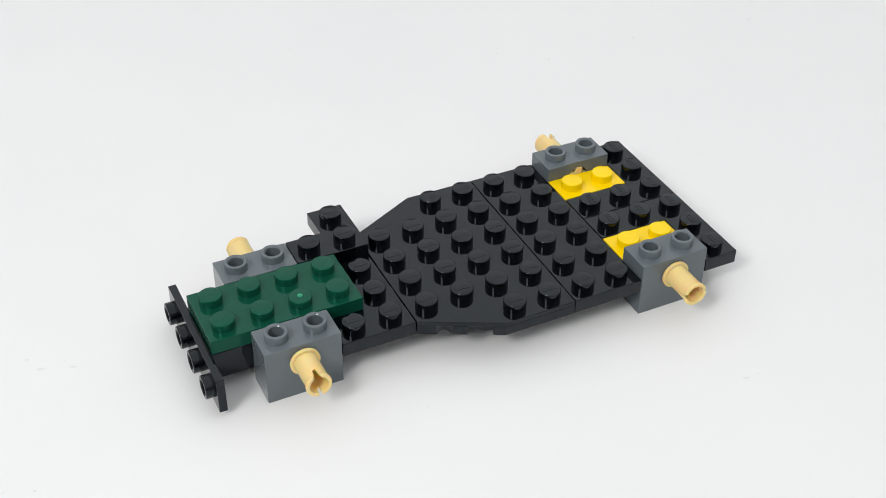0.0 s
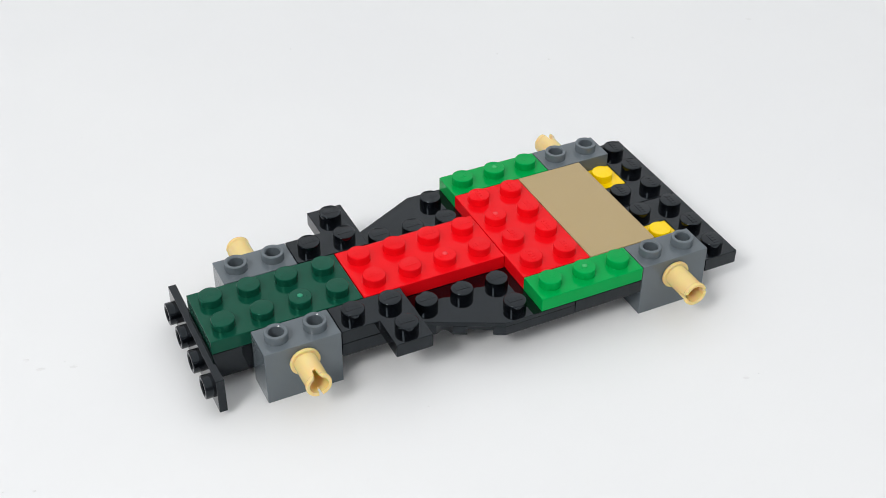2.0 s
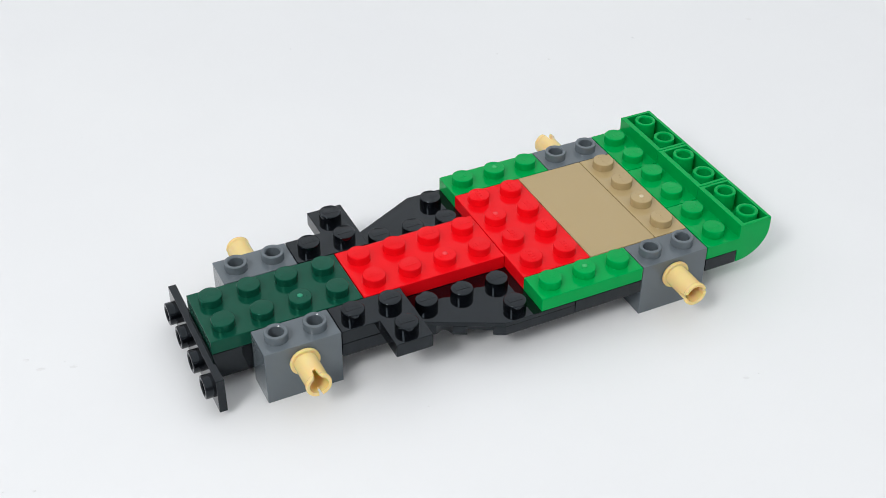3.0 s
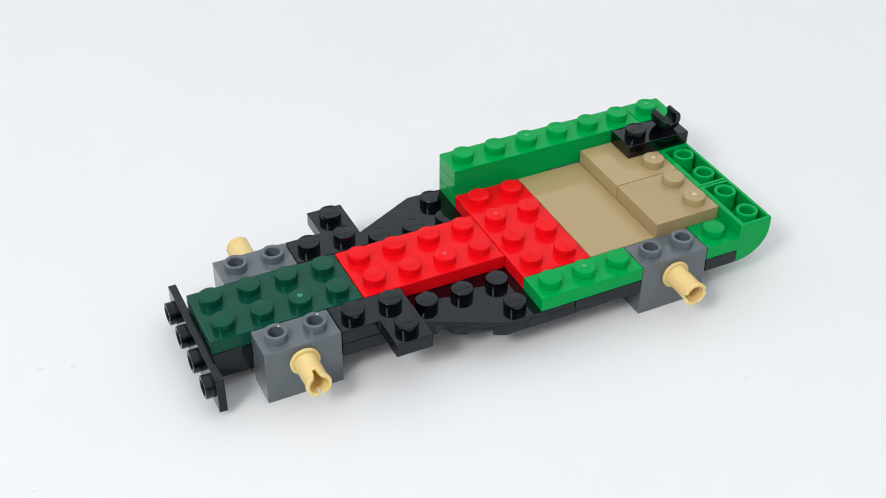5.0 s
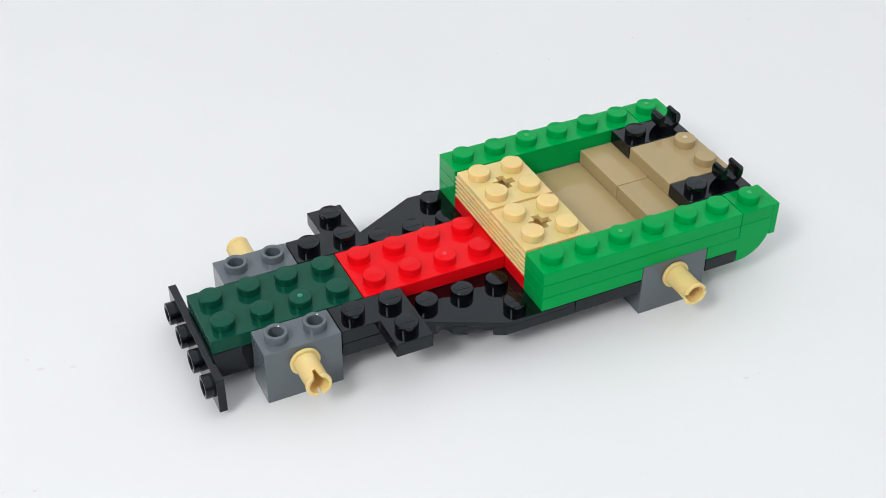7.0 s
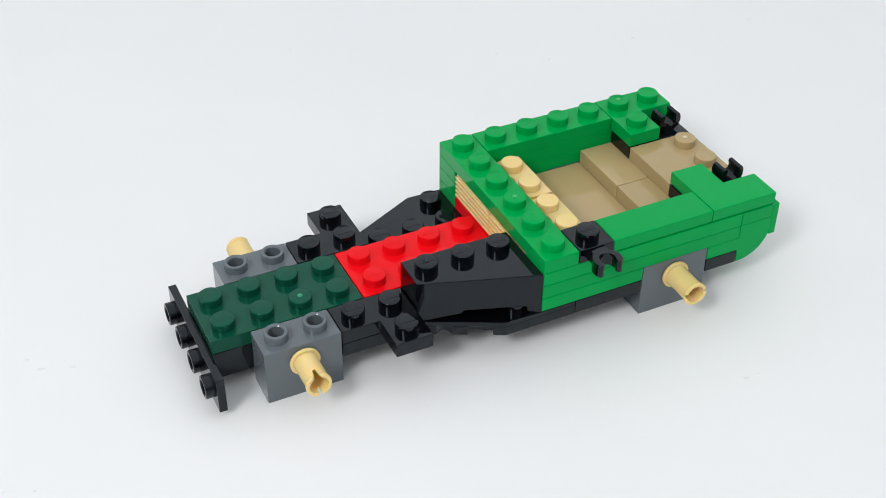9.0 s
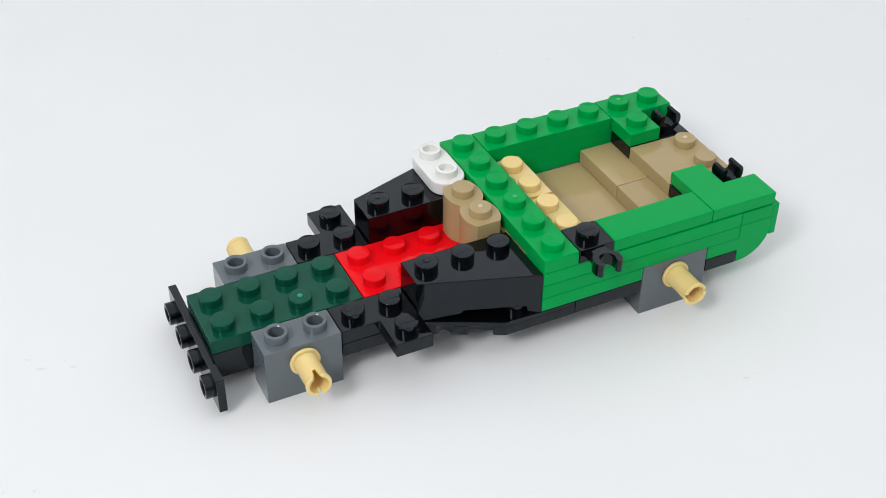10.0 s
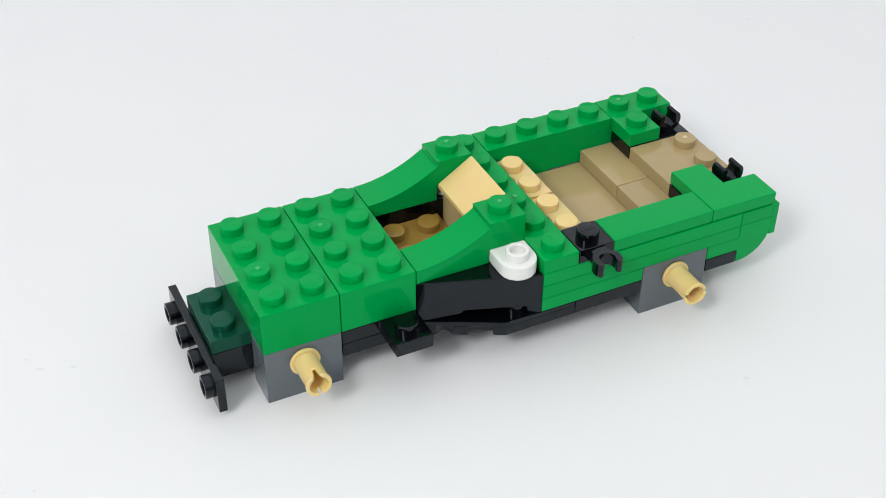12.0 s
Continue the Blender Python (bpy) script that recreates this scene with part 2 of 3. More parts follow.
# ---- special bricks ----
def axle_brick(x, y, label):
    """Tall 1x2 brick with hollow studs and a round pin hole through its sides."""
    ob = thing("axle_brick", x, y, TABLE, label, "toy brick")
    h = (3 - TABLE) * P
    bm = bmesh.new()
    prism(bm, shrink(rect(2, 1)), 0.00001, h - 0.00001)
    soften(bm)

    def pierced(normal, axis, level, holes, depth):
        # swaps a flat face for one with round holes and their walls
        face = max((f for f in bm.faces if f.normal.dot(Vector(normal)) > 0.99), key=lambda f: f.calc_area())
        a, b = [k for k in range(3) if k != axis]
        lo = [min(v.co[k] for v in face.verts) for k in (a, b)]
        hi = [max(v.co[k] for v in face.verts) for k in (a, b)]
        plane = face.verts[0].co[axis]
        bm.faces.remove(face)
        edges = [lo[0]] + [(p[0] + q[0]) / 2 for p, q in zip(holes, holes[1:])] + [hi[0]]

        def vert(u, v, w):
            co = [0, 0, 0]
            co[a], co[b], co[axis] = u, v, w
            return bm.verts.new(co)
        for (cu, cv, r), u0, u1 in zip(holes, edges, edges[1:]):
            rings = [[], [], []]
            for i in range(32):
                t = 2 * math.pi * i / 32
                c, s = math.cos(t), math.sin(t)
                m = max(abs(c), abs(s))
                rings[0].append(vert(cu + (u1 - cu if c > 0 else cu - u0) * c / m, cv + (hi[1] - cv if s > 0 else cv - lo[1]) * s / m, plane))
                rings[1].append(vert(cu + r * c, cv + r * s, plane))
                rings[2].append(vert(cu + r * c, cv + r * s, plane + depth))
            for p, q in zip(rings, rings[1:]):
                for i in range(32):
                    j = (i + 1) % 32
                    bm.faces.new((p[i], p[j], q[j], q[i]))
    pierced((0, 0, 1), 2, h, [(0.5 * U, 0.5 * U, 0.00165), (1.5 * U, 0.5 * U, 0.00165)], -0.0005)
    hole = (1.75 - TABLE) * P
    pierced((0, 1, 0), 1, U, [(U, hole, 0.00250)], -0.0042)
    pierced((0, -1, 0), 1, 0, [(U, hole, 0.00250)], 0.0042)
    bmesh.ops.remove_doubles(bm, verts=bm.verts, dist=0.000002)
    part("body", bm, GREY, ob)
    studs(ob, GREY, grid(2, 1), 3 - TABLE, "open")
    return ob



def sector(bm, r0, r1, a0, a1, y0, y1, turn, steps=14):
    """A ring sector about the y axis between two angles."""
    arc = [a0 + (a1 - a0) * i / steps for i in range(steps + 1)]
    outline = [(r1 * math.cos(a), r1 * math.sin(a)) for a in arc] + [(r0 * math.cos(a), r0 * math.sin(a)) for a in arc[::-1]]
    prism(bm, outline, y0, y1, turn)


def axle_pin(x, y, side, spin, label):
    """Pin with a collar, a hollow tip with a keyhole slot and a slit, and a cross-shaped inner end; side is +1 or -1 along y."""
    ob = thing("axle_pin", x, y, 1.75, label, "toy pin")
    turn = pose(0, 0, 0, -90 * side, 0, 0) @ pose(0, 0, 0, 0, 0, spin)
    n, full = 120, 0.0080

    def tip(a):
        # how far the wall reaches at the angle a: less in the slot at 0 and in the slit at 180 degrees
        d = abs((a + math.pi) % (2 * math.pi) - math.pi)
        e = math.pi - d
        if d < 0.20:
            return 0.0056 + 0.0005 * (d / 0.20) ** 4
        if d < 0.55:
            k = (d - 0.20) / 0.35
            return 0.0068 + (full - 0.0068) * (1 - (1 - k) ** 2.2)
        return 0.0064 + 0.0003 * (e / 0.12) ** 4 if e < 0.12 else full

    def radius(z):
        return 0.00242 + 0.00022 * max(0.0, min(1.0, (z - 0.0070) / 0.0003))
    bm, inner_floor = bmesh.new(), 0.0012
    angles = [2 * math.pi * i / n for i in range(n)]
    steps = [0.0, 0.3, 0.6, 0.86, 0.885, 0.91, 0.97, 1.0]

    def vert(r, a, z):
        return bm.verts.new(turn @ Vector((r * math.cos(a), r * math.sin(a), z)))
    rings = [[vert(radius(tip(a) * k) - (0.00010 if k == 1.0 else 0), a, tip(a) * k) for a in angles] for k in steps]
    rings += [[vert(0.00190, a, tip(a) * k) for a in angles] for k in (0.985, 0.6, 0.35)]
    rings += [[vert(0.00185, a, inner_floor) for a in angles]]
    for p, q in zip(rings, rings[1:]):
        for i in range(n):
            j = (i + 1) % n
            bm.faces.new((p[i], p[j], q[j], q[i]))
    bm.faces.new(rings[-1])
    part("shaft", bm, TAN, ob, "", True)
    bm = bmesh.new()
    lathe(bm, [(0.0022, 0.0), (0.0030, 0.00005), (0.00312, 0.0002), (0.00312, 0.00065), (0.0030, 0.0008), (0.0022, 0.0008)], 36, turn)
    part("collar", bm, TAN, ob, "", True)
    a, b = 0.0023, 0.0009
    cross = [(a, -b), (a, b), (b, b), (b, a), (-b, a), (-b, b), (-a, b), (-a, -b), (-b, -b), (-b, -a), (b, -a), (b, -b)]
    bm = bmesh.new()
    prism(bm, cross, -0.0079, 0.0001, turn)
    part("axle", soften(bm, 0.00015), TAN, ob)
    return ob



def clip_ring(bm, turn, inner, outer, opening, depth, start):
    """A C-shaped clip: ring sector with its mouth of that many degrees at the angle start."""
    a0, a1 = radians(start + opening / 2), radians(start + 360 - opening / 2)
    sector(bm, inner, outer, a0, a1, -depth / 2, depth / 2, turn, 22)
    mid, r = (inner + outer) / 2, (outer - inner) / 2 - 0.00001
    for a in (a0, a1):          # rounded jaw ends
        tip = turn @ pose(mid * math.cos(a), mid * math.sin(a), 0)
        lathe(bm, [(0, -depth / 2 + 0.00001), (r, -depth / 2 + 0.00001), (r, depth / 2 - 0.00001), (0, depth / 2 - 0.00001)], 20, tip)


def clip_plate(x, y, z, label, at):
    """1x2 plate with one stud and an upright clip open to the top."""
    ob = thing("clip_plate", x, y, z, label, "toy plate", at)
    part("body", shell(rect(2, 1), 1), BLACK, ob)
    studs(ob, BLACK, [(0.5, 0.5)], 1)
    bm = bmesh.new()
    clip_ring(bm, pose(1.5 * U, 0.5 * U, P + 0.0027, 90), 0.0016, 0.0028, 128, 0.0037, 90)
    box(bm, 1.5 * U - 0.0012, 1.5 * U + 0.0012, 0.5 * U - 0.0016, 0.5 * U + 0.0016, P - 0.0001, P + 0.0009)
    part("clip", bm, BLACK, ob, "", True)
    return ob


def side_clip_plate(x, y, z, label, at):
    """1x1 plate with a clip standing out of its side."""
    ob = thing("side_clip_plate", x, y, z, label, "toy plate", at)
    part("body", shell(rect(1, 1), 1), BLACK, ob)
    studs(ob, BLACK, [(0.5, 0.5)], 1)
    bm = bmesh.new()
    clip_ring(bm, pose(0.5 * U, -0.0039, P * 0.47), 0.0017, 0.0030, 124, P * 0.9, -90)
    box(bm, 0.5 * U - 0.0017, 0.5 * U + 0.0017, -0.0019, 0.0003, P * 0.04, P * 0.9)
    part("clip", bm, BLACK, ob, "", True)
    return ob


def tail_curve(y, label, at):
    """2x2 tail piece: low studded front, a deep walled trough with two tubes behind, underside curving up."""
    ob = thing("curved_tail", 13, y, 2, label, "toy slope", at)
    turn = Matrix(((1, 0, 0, 0), (0, 0, 1, 0), (0, 1, 0, 0), (0, 0, 0, 1)))   # profile (x, z) drawn along y
    arc = []
    for i in range(17):
        a = radians(90 * i / 16)
        arc.append((U * (1 + math.sin(a)) - GAP, P * (1.15 - 2.15 * math.cos(a))))
    front, rear, floor, high = 0.0012, 0.0008, P * 0.62, P * 2
    outline = [(GAP, 0.00001), (U + 0.0001, 0.00001), (U + 0.0001, -0.995 * P)] + [(x, z) for x, z in arc if x > U + 0.0002]
    outline += [(2 * U - GAP, high), (2 * U - rear, high), (2 * U - rear, floor), (U + front, floor), (U + front, high), (U, high), (U, P), (GAP, P)]
    bm = bmesh.new()
    prism(bm, outline, GAP, 2 * U - GAP, turn)
    for y0, y1 in ((GAP, 0.0008), (2 * U - 0.0008, 2 * U - GAP)):
        box(bm, U + front - 0.0001, 2 * U - rear + 0.0001, y0 + 0.000002, y1 - 0.000002, floor - 0.0001, high - 0.00002)
    soften(bm, 0.0001)
    part("body", bm, GREEN, ob, "", True)
    studs(ob, GREEN, [(0.5, 0.5), (0.5, 1.5)], 1)
    studs(ob, GREEN, [(1.53, 0.5), (1.53, 1.5)], 1.58, "tube")
    return ob



def tab_plate(y, label, at):
    """1x1 plate with a small tab hanging down over the tail."""
    ob = thing("tab_plate", 14, y, 4, label, "toy plate", at)
    part("body", shell(rect(1, 1), 1), GREEN, ob)
    studs(ob, GREEN, [(0.5, 0.5)], 1, "solid", 0)
    bm = box(bmesh.new(), U - GAP + 0.00002, U + 0.0015, GAP, U - GAP, -0.0047, P * 0.97)
    part("tab", soften(bm), GREEN, ob)
    return ob


def ribbed_brick(x, y, z, label, at):
    """2x2 brick with horizontal ribs and a cross-shaped hole through its top."""
    ob = thing("ribbed_brick", x, y, z, label, "toy brick", at)
    bm = box(bmesh.new(), 0.0011, 2 * U - 0.0011, 0.0006, 2 * U - 0.0006, 0.00001, P * 0.7)

    def ring(into, play_x, play_y, z0, z1):
        # four walls round the hollow middle
        x0, x1, y0, y1, w = play_x, 2 * U - play_x, play_y, 2 * U - play_y, 0.0042
        for a, b, c, d in ((x0, x0 + w, y0, y1), (x1 - w, x1, y0, y1), (x0 + w, x1 - w, y0, y0 + w), (x0 + w, x1 - w, y1 - w, y1)):
            box(into, a, b, c, d, z0, z1)
    ring(bm, 0.0011, 0.0006, P * 0.6, P * 1.62)
    for k in range(5):
        z0 = P * (0.03 + 0.36 * k)
        rib = bmesh.new()
        ring(rib, GAP, GAP, z0, z0 + P * 0.22)
        soften(rib, 0.00022)
        me = bpy.data.meshes.new("rib")
        rib.to_mesh(me)
        rib.free()
        bm.from_mesh(me)
        bpy.data.meshes.remove(me)
    part("body", bm, TAN, ob)
    cuts = [0.0004, U - 0.0024, U - 0.0009, U + 0.0009, U + 0.0024, 2 * U - 0.0004]
    bm = bmesh.new()
    for i in range(5):
        for j in range(5):
            if (i == 2 and 1 <= j <= 3) or (j == 2 and 1 <= i <= 3):
                continue
            box(bm, cuts[i], cuts[i + 1], cuts[j], cuts[j + 1], P * 1.6, P * 2 - 0.00001)
    bmesh.ops.remove_doubles(bm, verts=bm.verts, dist=0.000001)
    part("top", bm, TAN, ob)
    studs(ob, TAN, grid(2, 2), 2)
    return ob


def fender(y, mirror, label, at):
    """3x2 wedge brick; its outer wall slants out to the rear, its foot rising from the front to a cut-out before the rear corner."""
    ob = thing("wedge_brick", 5, y, 2, label, "toy wedge", at)
    s = -1 if mirror else 1

    def line(points):
        pts = [(x, s * v) for x, v in points]
        return pts if not mirror else pts[::-1]
    bm = bmesh.new()
    prism(bm, shrink(line([(0, 0), (0, -1), (3, -2), (3, 0)])), P * 0.70, P * 3 - 0.00001)
    prism(bm, shrink(line([(0, 0), (0, -0.98), (2.98, -0.98), (2.98, 0)])), 0.00001, P * 0.702)
    soften(bm)
    run = Vector((3 * U, -s * U, 0))
    length = run.length - 0.0002
    along = run.normalized()
    inward = Vector((along.y, -along.x, 0)) * (-s)
    corner = Vector((0, -s * U, 0)) + along * 0.0001 + inward * (GAP - 0.00002)
    wall = Matrix.Translation(corner) @ Matrix((along, (0, 0, 1), inward)).transposed().to_4x4()
    foot = [(0, 0.00001), (0.355, P * 0.42), (0.365, P * 0.60), (0.38, P * 0.64), (0.86, P * 0.60), (0.885, P * 0.53), (0.89, 0.00001), (1, 0.00001), (1, P * 3 - 0.0002), (0, P * 3 - 0.0002)]
    prism(bm, [(k * length, z) for k, z in foot], 0.0, 0.0011, wall)
    part("body", bm, BLACK, ob)
    studs(ob, BLACK, [(k + 0.5, -0.5 * s) for k in range(3)], 3, "solid", 0)
    return ob



def log_brick(x, y, z, label, at):
    """1x2 brick shaped as two upright round logs."""
    ob = thing("log_brick", x, y, z, label, "toy brick", at)
    swell = [(k, -1 + 2 * i / 10) for k in range(2) for i in range(11)]
    front = [(U * (0.99 - 0.165 * abs(t) ** 2.4), U * (k + 0.5 + 0.5 * t * 0.985)) for k, t in swell]
    outline = front + [(U - x, y) for x, y in front[::-1]]
    bm = bmesh.new()
    prism(bm, outline, 0.00001, 3 * P - 0.00001)
    part("body", bm, DARK_TAN, ob, "", True)
    studs(ob, DARK_TAN, grid(1, 2), 3, "solid", 0)
    return ob


def round_plate(x, y, z, label, at):
    """1x2 plate with round ends and two hollow studs."""
    ob = thing("round_end_plate", x, y, z, label, "toy plate", at)
    r, c = 0.5 * U - GAP, 0.5 * U
    outline = [(c + r * math.cos(radians(180 + 180 * i / 16)), c + r * math.sin(radians(180 + 180 * i / 16))) for i in range(17)]
    outline += [(c + r * math.cos(radians(180 * i / 16)), 3 * c + r * math.sin(radians(180 * i / 16))) for i in range(17)]
    bm = bmesh.new()
    prism(bm, outline, 0.00001, P - 0.00001)
    soften(bm, 0.00035)
    part("body", bm, WHITE, ob, "", True)
    studs(ob, WHITE, grid(1, 2), 1, "hollow")
    return ob


def low_slope(x, y, z, label, at):
    """1x2 wide low slope falling to the front."""
    ob = thing("low_slope", x, y, z, label, "toy slope", at)
    turn = Matrix(((1, 0, 0, 0), (0, 0, 1, 0), (0, 1, 0, 0), (0, 0, 0, 1)))
    bm = bmesh.new()
    prism(bm, [(GAP, 0.00001), (U - GAP, 0.00001), (U - GAP, P * 1.86), (U - 0.0004, P * 1.86), (GAP, P * 0.33)], GAP, 2 * U - GAP, turn)
    soften(bm)
    part("body", bm, TAN, ob)
    return ob


ARCH_TOP = 3.0


def curved_arch(y, label, at):
    """1x3 piece sweeping up from a low front to a raised stud block."""
    ob = thing("curved_arch", 5, y, 5, label, "toy slope", at)
    turn = Matrix(((1, 0, 0, 0), (0, 0, 1, 0), (0, 1, 0, 0), (0, 0, 0, 1)))
    sweep = []
    for i in range(19):
        t = i / 18
        sweep.append((U * (GAP / U + 2.0 * t), P * (1.0 + (ARCH_TOP - 1.35) * t ** 2.0)))
    outline = [(GAP, 0.00001), (2 * U - GAP, 0.00001), (2 * U - GAP, P + 0.00001), (3 * U - GAP, P + 0.00001), (3 * U - GAP, P * ARCH_TOP), (2 * U, P * ARCH_TOP)] + sweep[::-1]
    bm = bmesh.new()
    prism(bm, outline, GAP, U - GAP, turn)
    soften(bm, 0.0001)
    part("body", bm, GREEN, ob, "", True)
    studs(ob, GREEN, [(2.5, 0.5)], ARCH_TOP, "solid", 0)
    return ob


def bumper_bracket(label):
    """Thin upright 1x4 plate with studs to the front, held by a flat lug under the nose."""
    ob = thing("bumper_bracket", 0, -2, 0, label, "toy bracket")
    bm = box(bmesh.new(), -0.0017, -0.00005, GAP, 4 * U - GAP, -0.4 * P, 2.1 * P)
    part("plate", soften(bm), BLACK, ob)
    for k in range(4):
        s = part("stud", stud_mesh(BLACK, "hollow"), BLACK, ob)
        s.matrix_local = pose(-0.0017, (k + 0.5) * U, 0.85 * P, 0, -90, 0)
    return ob


def wedge_plate(label):
    """4x6 plate with two cut corners and moulding notches in the slanting edges."""
    ob = thing("wedge_plate", 5, -3, 1, label, "toy plate")
    outline = [(0, 1), (2, 0), (4, 0), (4, 6), (2, 6), (0, 5)]
    bm = bmesh.new()
    prism(bm, shrink(outline), P * 0.66, P - 0.00001)
    soften(bm, 0.0001)

    def cut(a, b, depth):
        # a notch in the slanting edge between two shares of its length
        p, q = Vector((0, 1)), Vector((2, 0))
        n = Vector((1, 2)).normalized() * depth
        return [tuple(p.lerp(q, a)), tuple(p.lerp(q, a) + n), tuple(p.lerp(q, b) + n), tuple(p.lerp(q, b))]
    p, q, n = Vector((0, 1)), Vector((2, 0)), Vector((1, 2)).normalized()
    bay = [tuple(p.lerp(q, 0.22 + 0.18 * i / 8) + n * 0.17 * math.sin(math.pi * i / 8)) for i in range(9)]
    near = [(0, 1)] + bay + cut(0.57, 0.85, 0.2) + [(2, 0), (4, 0)]
    far = [(x, 6 - v) for x, v in near[::-1]]
    prism(bm, shrink(near + far), 0.00001, P * 0.662)
    part("body", bm, BLACK, ob)
    studs(ob, BLACK, [(i + 0.5, j + 0.5) for i in range(4) for j in range(6) if i > 1 or 0 < j < 5], 1)
    return ob


# ---- the chassis that lies on the table from the start ----
for x, y in ((1, -2), (1, 1), (11, -3), (11, 2)):
    axle_brick(x, y, "bluish-grey tall brick with hollow studs on the table")
for x, y, side, spin in ((2, -2, -1, 95), (2, 2, 1, -10), (12, -3, -1, 190), (12, 3, 1, -80)):
    axle_pin(x, y, side, spin, "tan pin pressed into the grey brick, slotted tip outwards")
bumper_bracket("thin black upright bracket with four hollow studs")
brick("toy_plate", BLACK, 0, -1, 0, 3, 2, 2, "thick black plate beneath the dark green plate", "toy plate")
brick("toy_plate", BLACK, 3, -1, 0, 4, 2, 1, "black plate under the car's middle", "toy plate")
brick("toy_plate", BLACK, 3, -2, 1, 2, 4, 1, "black studded 2x4 plate behind the nose", "toy plate")
wedge_plate("black studded wedge plate with two cut corners")
brick("toy_plate", BLACK, 7, -1, 0, 6, 2, 1, "long black plate under the car's middle", "toy plate")
brick("toy_plate", BLACK, 9, -3, 1, 2, 6, 1, "black studded 2x6 plate across the chassis", "toy plate", turn=180)
L3 = [(0, 0), (2, 0), (2, -2), (3, -2), (3, 1), (0, 1)]
L3_STUDS = [(0.5, 0.5), (1.5, 0.5), (2.5, 0.5), (2.5, -0.5), (2.5, -1.5)]
brick("corner_plate", BLACK, 11, -1, 1, 0, 0, 1, "black studded corner plate at the tail", "toy plate", outline=L3, places=L3_STUDS, turn=90)
brick("corner_plate", BLACK, 11, 1, 1, 0, 0, 1, "black studded corner plate at the tail", "toy plate",
      outline=[(x, -v) for x, v in L3[::-1]], places=[(x, -v) for x, v in L3_STUDS], turn=90)
for y in (-2, 1):
    brick("toy_plate", YELLOW, 11, y, 1, 2, 1, 1, "yellow studded 1x2 plate beside the grey brick", "toy plate")
brick("toy_plate", DARK_GREEN, 0, -1, 2, 4, 2, 1, "dark green studded 2x4 plate on the nose", "toy plate", gate=4)
L2 = [(0, 0), (1, 0), (1, -1), (2, -1), (2, 1), (0, 1)]
L2_STUDS = [(0.5, 0.5), (1.5, 0.5), (1.5, -0.5)]
brick("corner_plate", BLACK, 3, 1, 2, 0, 0, 1, "black studded corner plate reaching out sideways", "toy plate",
      outline=[(x, 1 - v) for x, v in L2[::-1]], places=[(x, 1 - v) for x, v in L2_STUDS])

# ---- the bricks that are set on it one after the other ----
brick("corner_plate", BLACK, 3, -2, 2, 0, 0, 1, "black studded corner plate reaching out sideways", "toy plate", 0.3, outline=L2, places=L2_STUDS)
brick("toy_plate", RED, 4, -1, 2, 4, 2, 1, "red studded 2x4 plate along the middle", "toy plate", 0.6, gate=4)
brick("toy_plate", RED, 8, -2, 2, 2, 4, 1, "red studded 2x4 plate across the middle", "toy plate", 0.9, gate=2, turn=90)
brick("toy_plate", GREEN, 8, -3, 2, 3, 1, 1, "bright green studded 1x3 side plate", "toy plate", 1.2, gate=1)
brick("toy_plate", GREEN, 8, 2, 2, 3, 1, 1, "bright green studded 1x3 side plate", "toy plate", 1.5, gate=1)
brick("toy_tile", DARK_TAN, 10, -2, 2, 2, 4, 1, "smooth dark tan 2x4 tile as cabin floor", "toy tile", 1.8, tile=True)
brick("toy_plate", DARK_TAN, 12, -2, 2, 1, 4, 1, "dark tan studded 1x4 plate behind the tile", "toy plate", 2.1, gate=1, turn=90)
for y, at in ((1, 2.4), (-1, 2.7), (-3, 3.0)):
    tail_curve(y, "bright green tail piece with a curved underside", at)
for y, at in ((0, 3.3), (-2, 3.6)):
    brick("half_tile", DARK_TAN, 12, y, 3, 2, 2, 1, "dark tan tile with studs along one edge", "toy tile", at, places=[(1.5, 0.5), (1.5, 1.5)], gate=0)
tab_plate(2, "bright green 1x1 plate with a hanging tab", 3.9)
brick("toy_plate", GREEN, 8, 2, 3, 6, 1, 1, "bright green studded 1x6 side plate", "toy plate", 4.2, gate=2)
brick("toy_plate", GREEN, 8, 2, 4, 6, 1, 1, "bright green studded 1x6 side plate", "toy plate", 4.5, gate=2)
clip_plate(13, 1, 4, "black 1x2 plate with an upright clip", 4.8)
brick("half_tile", DARK_TAN, 13, -1, 4, 2, 2, 1, "dark tan tile with studs along one edge", "toy tile", 5.1, places=[(1.5, 0.5), (1.5, 1.5)], gate=1)
clip_plate(13, -2, 4, "black 1x2 plate with an upright clip", 5.4)
tab_plate(-3, "bright green 1x1 plate with a hanging tab", 5.7)
brick("toy_plate", GREEN, 8, -3, 3, 6, 1, 1, "bright green studded 1x6 side plate", "toy plate", 6.0, gate=2)
brick("toy_plate", GREEN, 8, -3, 4, 6, 1, 1, "bright green studded 1x6 side plate", "toy plate", 6.3, gate=2)
ribbed_brick(8, -2, 3, "tan 2x2 brick with ribbed sides and cross hole", 6.6)
ribbed_brick(8, 0, 3, "tan 2x2 brick with ribbed sides and cross hole", 6.9)
brick("toy_plate", GREEN, 8, -3, 5, 1, 6, 1, "bright green studded 1x6 plate across the cowl", "toy plate", 7.2, gate=2, turn=90)
brick("toy_plate", GREEN, 9, 2, 5, 4, 1, 1, "bright green studded 1x4 plate on the side wall", "toy plate", 7.5)
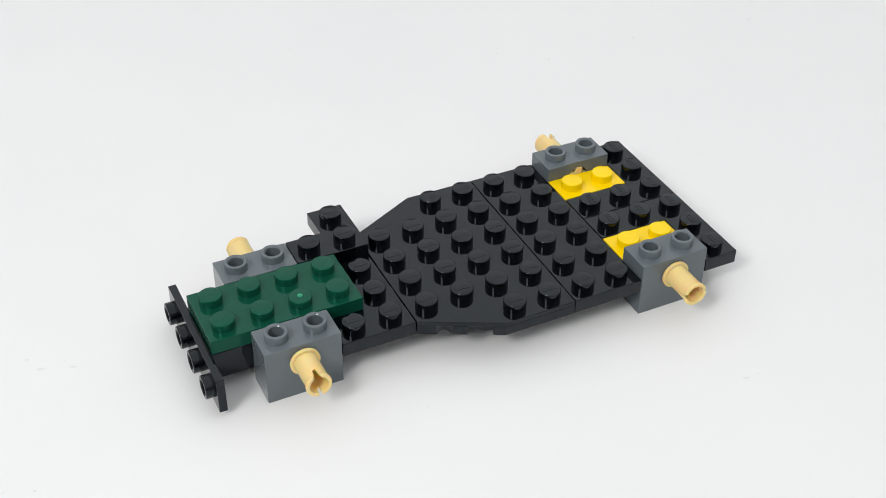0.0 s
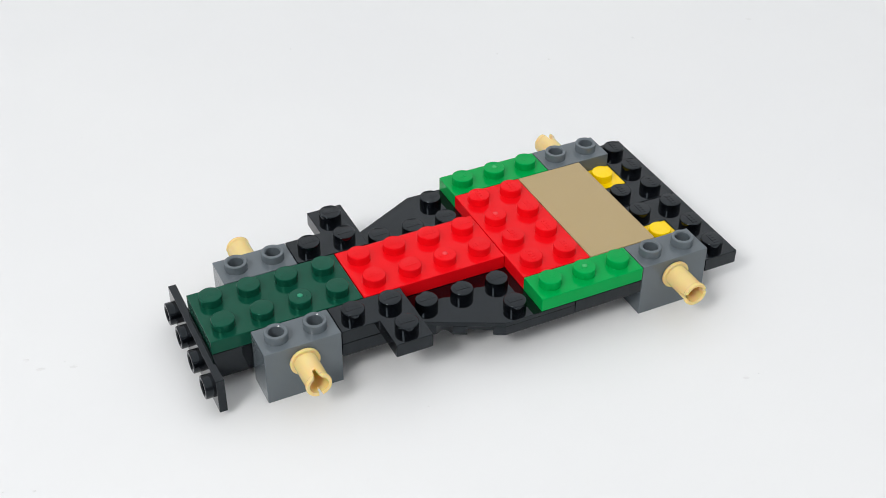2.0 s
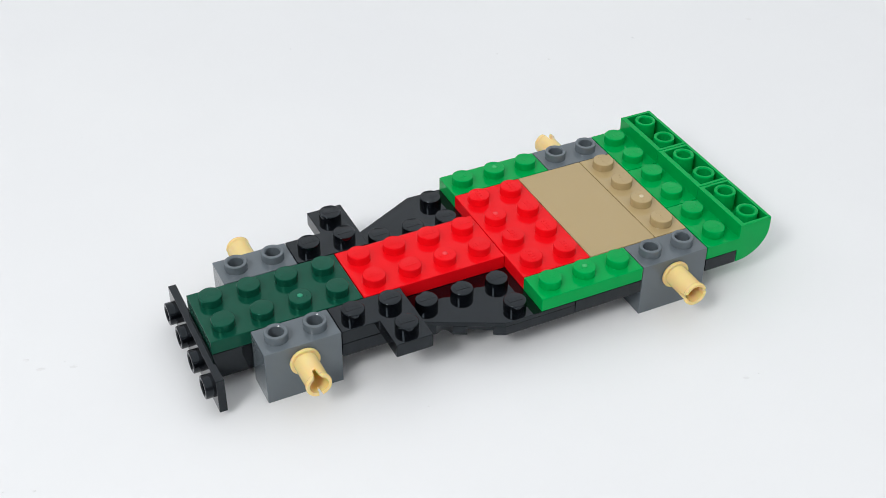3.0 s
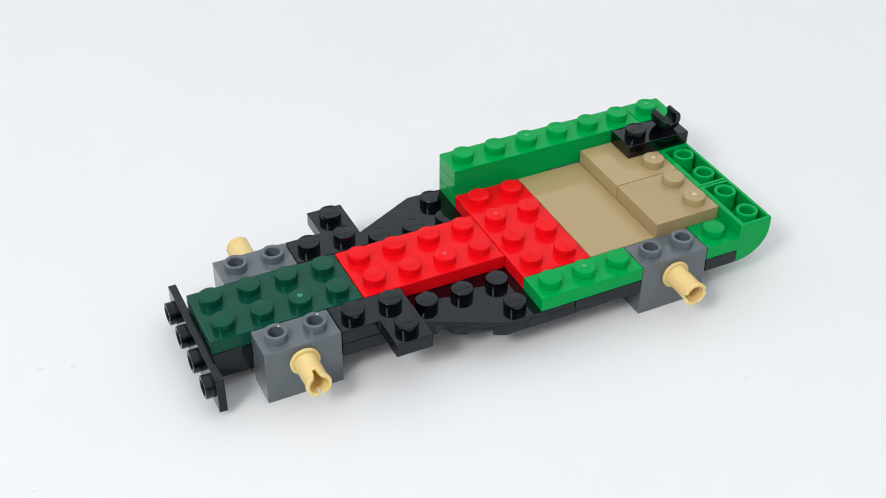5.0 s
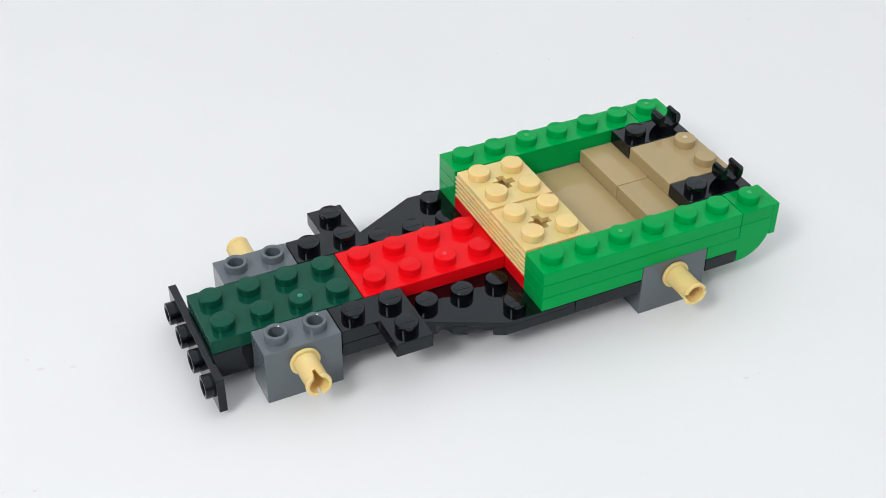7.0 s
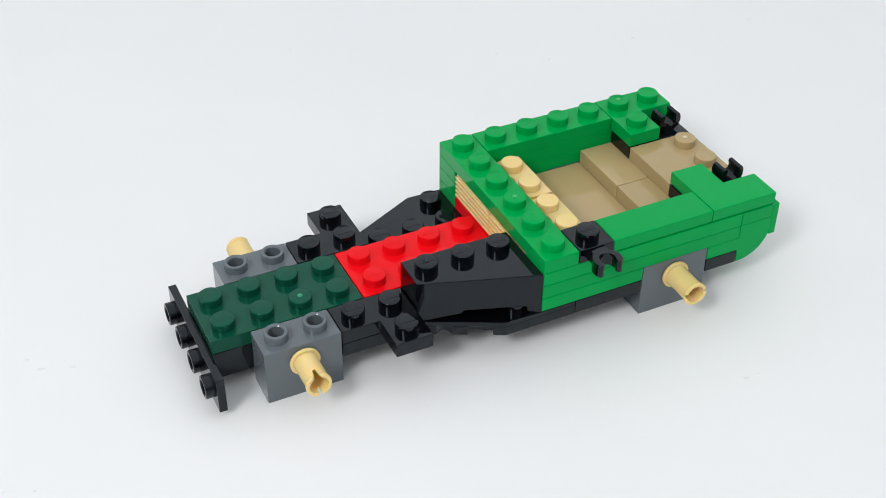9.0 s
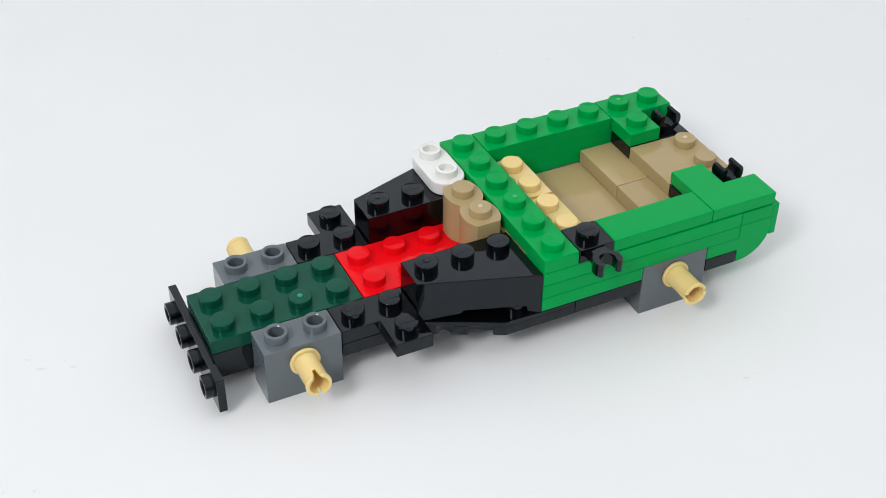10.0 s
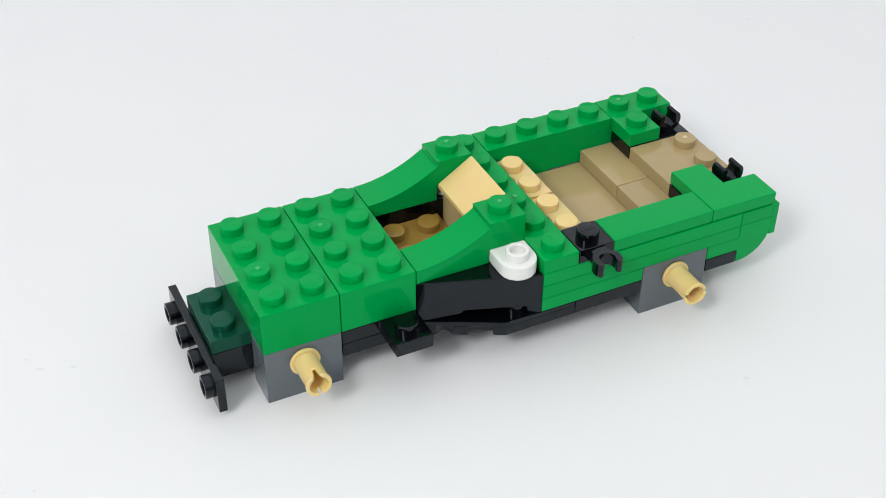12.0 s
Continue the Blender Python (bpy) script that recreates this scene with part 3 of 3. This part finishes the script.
brick("corner_plate", GREEN, 13, 2, 5, 0, 0, 1, "bright green studded corner plate at the tail", "toy plate", 7.8, gate=1,
      outline=[(0, -1), (1, -1), (1, 0), (2, 0), (2, 1), (0, 1)], places=[(0.5, -0.5), (0.5, 0.5), (1.5, 0.5)])
side_clip_plate(9, -3, 5, "black 1x1 plate with a clip on its side", 8.1)
brick("toy_tile", GREEN, 10, -3, 5, 3, 1, 1, "smooth bright green 1x3 tile on the side wall", "toy tile", 8.4, tile=True)
brick("corner_tile", GREEN, 13, -3, 5, 0, 0, 1, "smooth bright green corner tile at the tail", "toy tile", 8.7, tile=True,
      outline=[(0, 0), (2, 0), (2, 1), (1, 1), (1, 2), (0, 2)])
fender(-1, False, "black wedge brick with a slanting outer wall", 9.0)
log_brick(7, -1, 3, "dark tan 1x2 brick shaped like two logs", 9.3)
fender(1, True, "black wedge brick with a slanting outer wall", 9.6)
round_plate(7, 1, 5, "white 1x2 plate with round ends", 9.9)
low_slope(7, -1, 6, "smooth tan low slope on the log brick", 10.2)
round_plate(7, -3, 5, "white 1x2 plate with round ends", 10.5)
curved_arch(-2, "bright green piece sweeping up to one stud", 10.8)
curved_arch(1, "bright green piece sweeping up to one stud", 11.1)
brick("toy_plate", OLIVE, 5, -1, 3, 2, 2, 1, "golden brown studded 2x2 plate on the red plate", "toy plate", 11.4)
brick("toy_brick", GREEN, 3, -2, 3, 2, 4, 3, "bright green studded 2x4 brick over the nose", "toy brick", 11.7, gate=2)
brick("toy_brick", GREEN, 1, -2, 3, 2, 4, 3, "bright green studded 2x4 brick over the axle", "toy brick", 12.0, gate=1)


def motions():
    """Each brick waits on the table beside the stand until it is set in its place at its second."""
    for k, (ob, at) in enumerate(MOVES):
        place = ob.matrix_world.copy()
        wait = pose(0.34 + 0.075 * (k % 6), -0.30 - 0.075 * (k // 6), 0.0 if ob.name.split(".")[0] != "tab_plate" else 0.0048)
        if ob.name.split(".")[0] == "curved_tail":
            wait = wait @ pose(0, 0, P)
        rows = [(0.0, wait), (at - 1 / 30, wait), (at, place)]
        if at < 12.0:
            rows.append((12.0, place))
        walk(ob, rows)


motions()
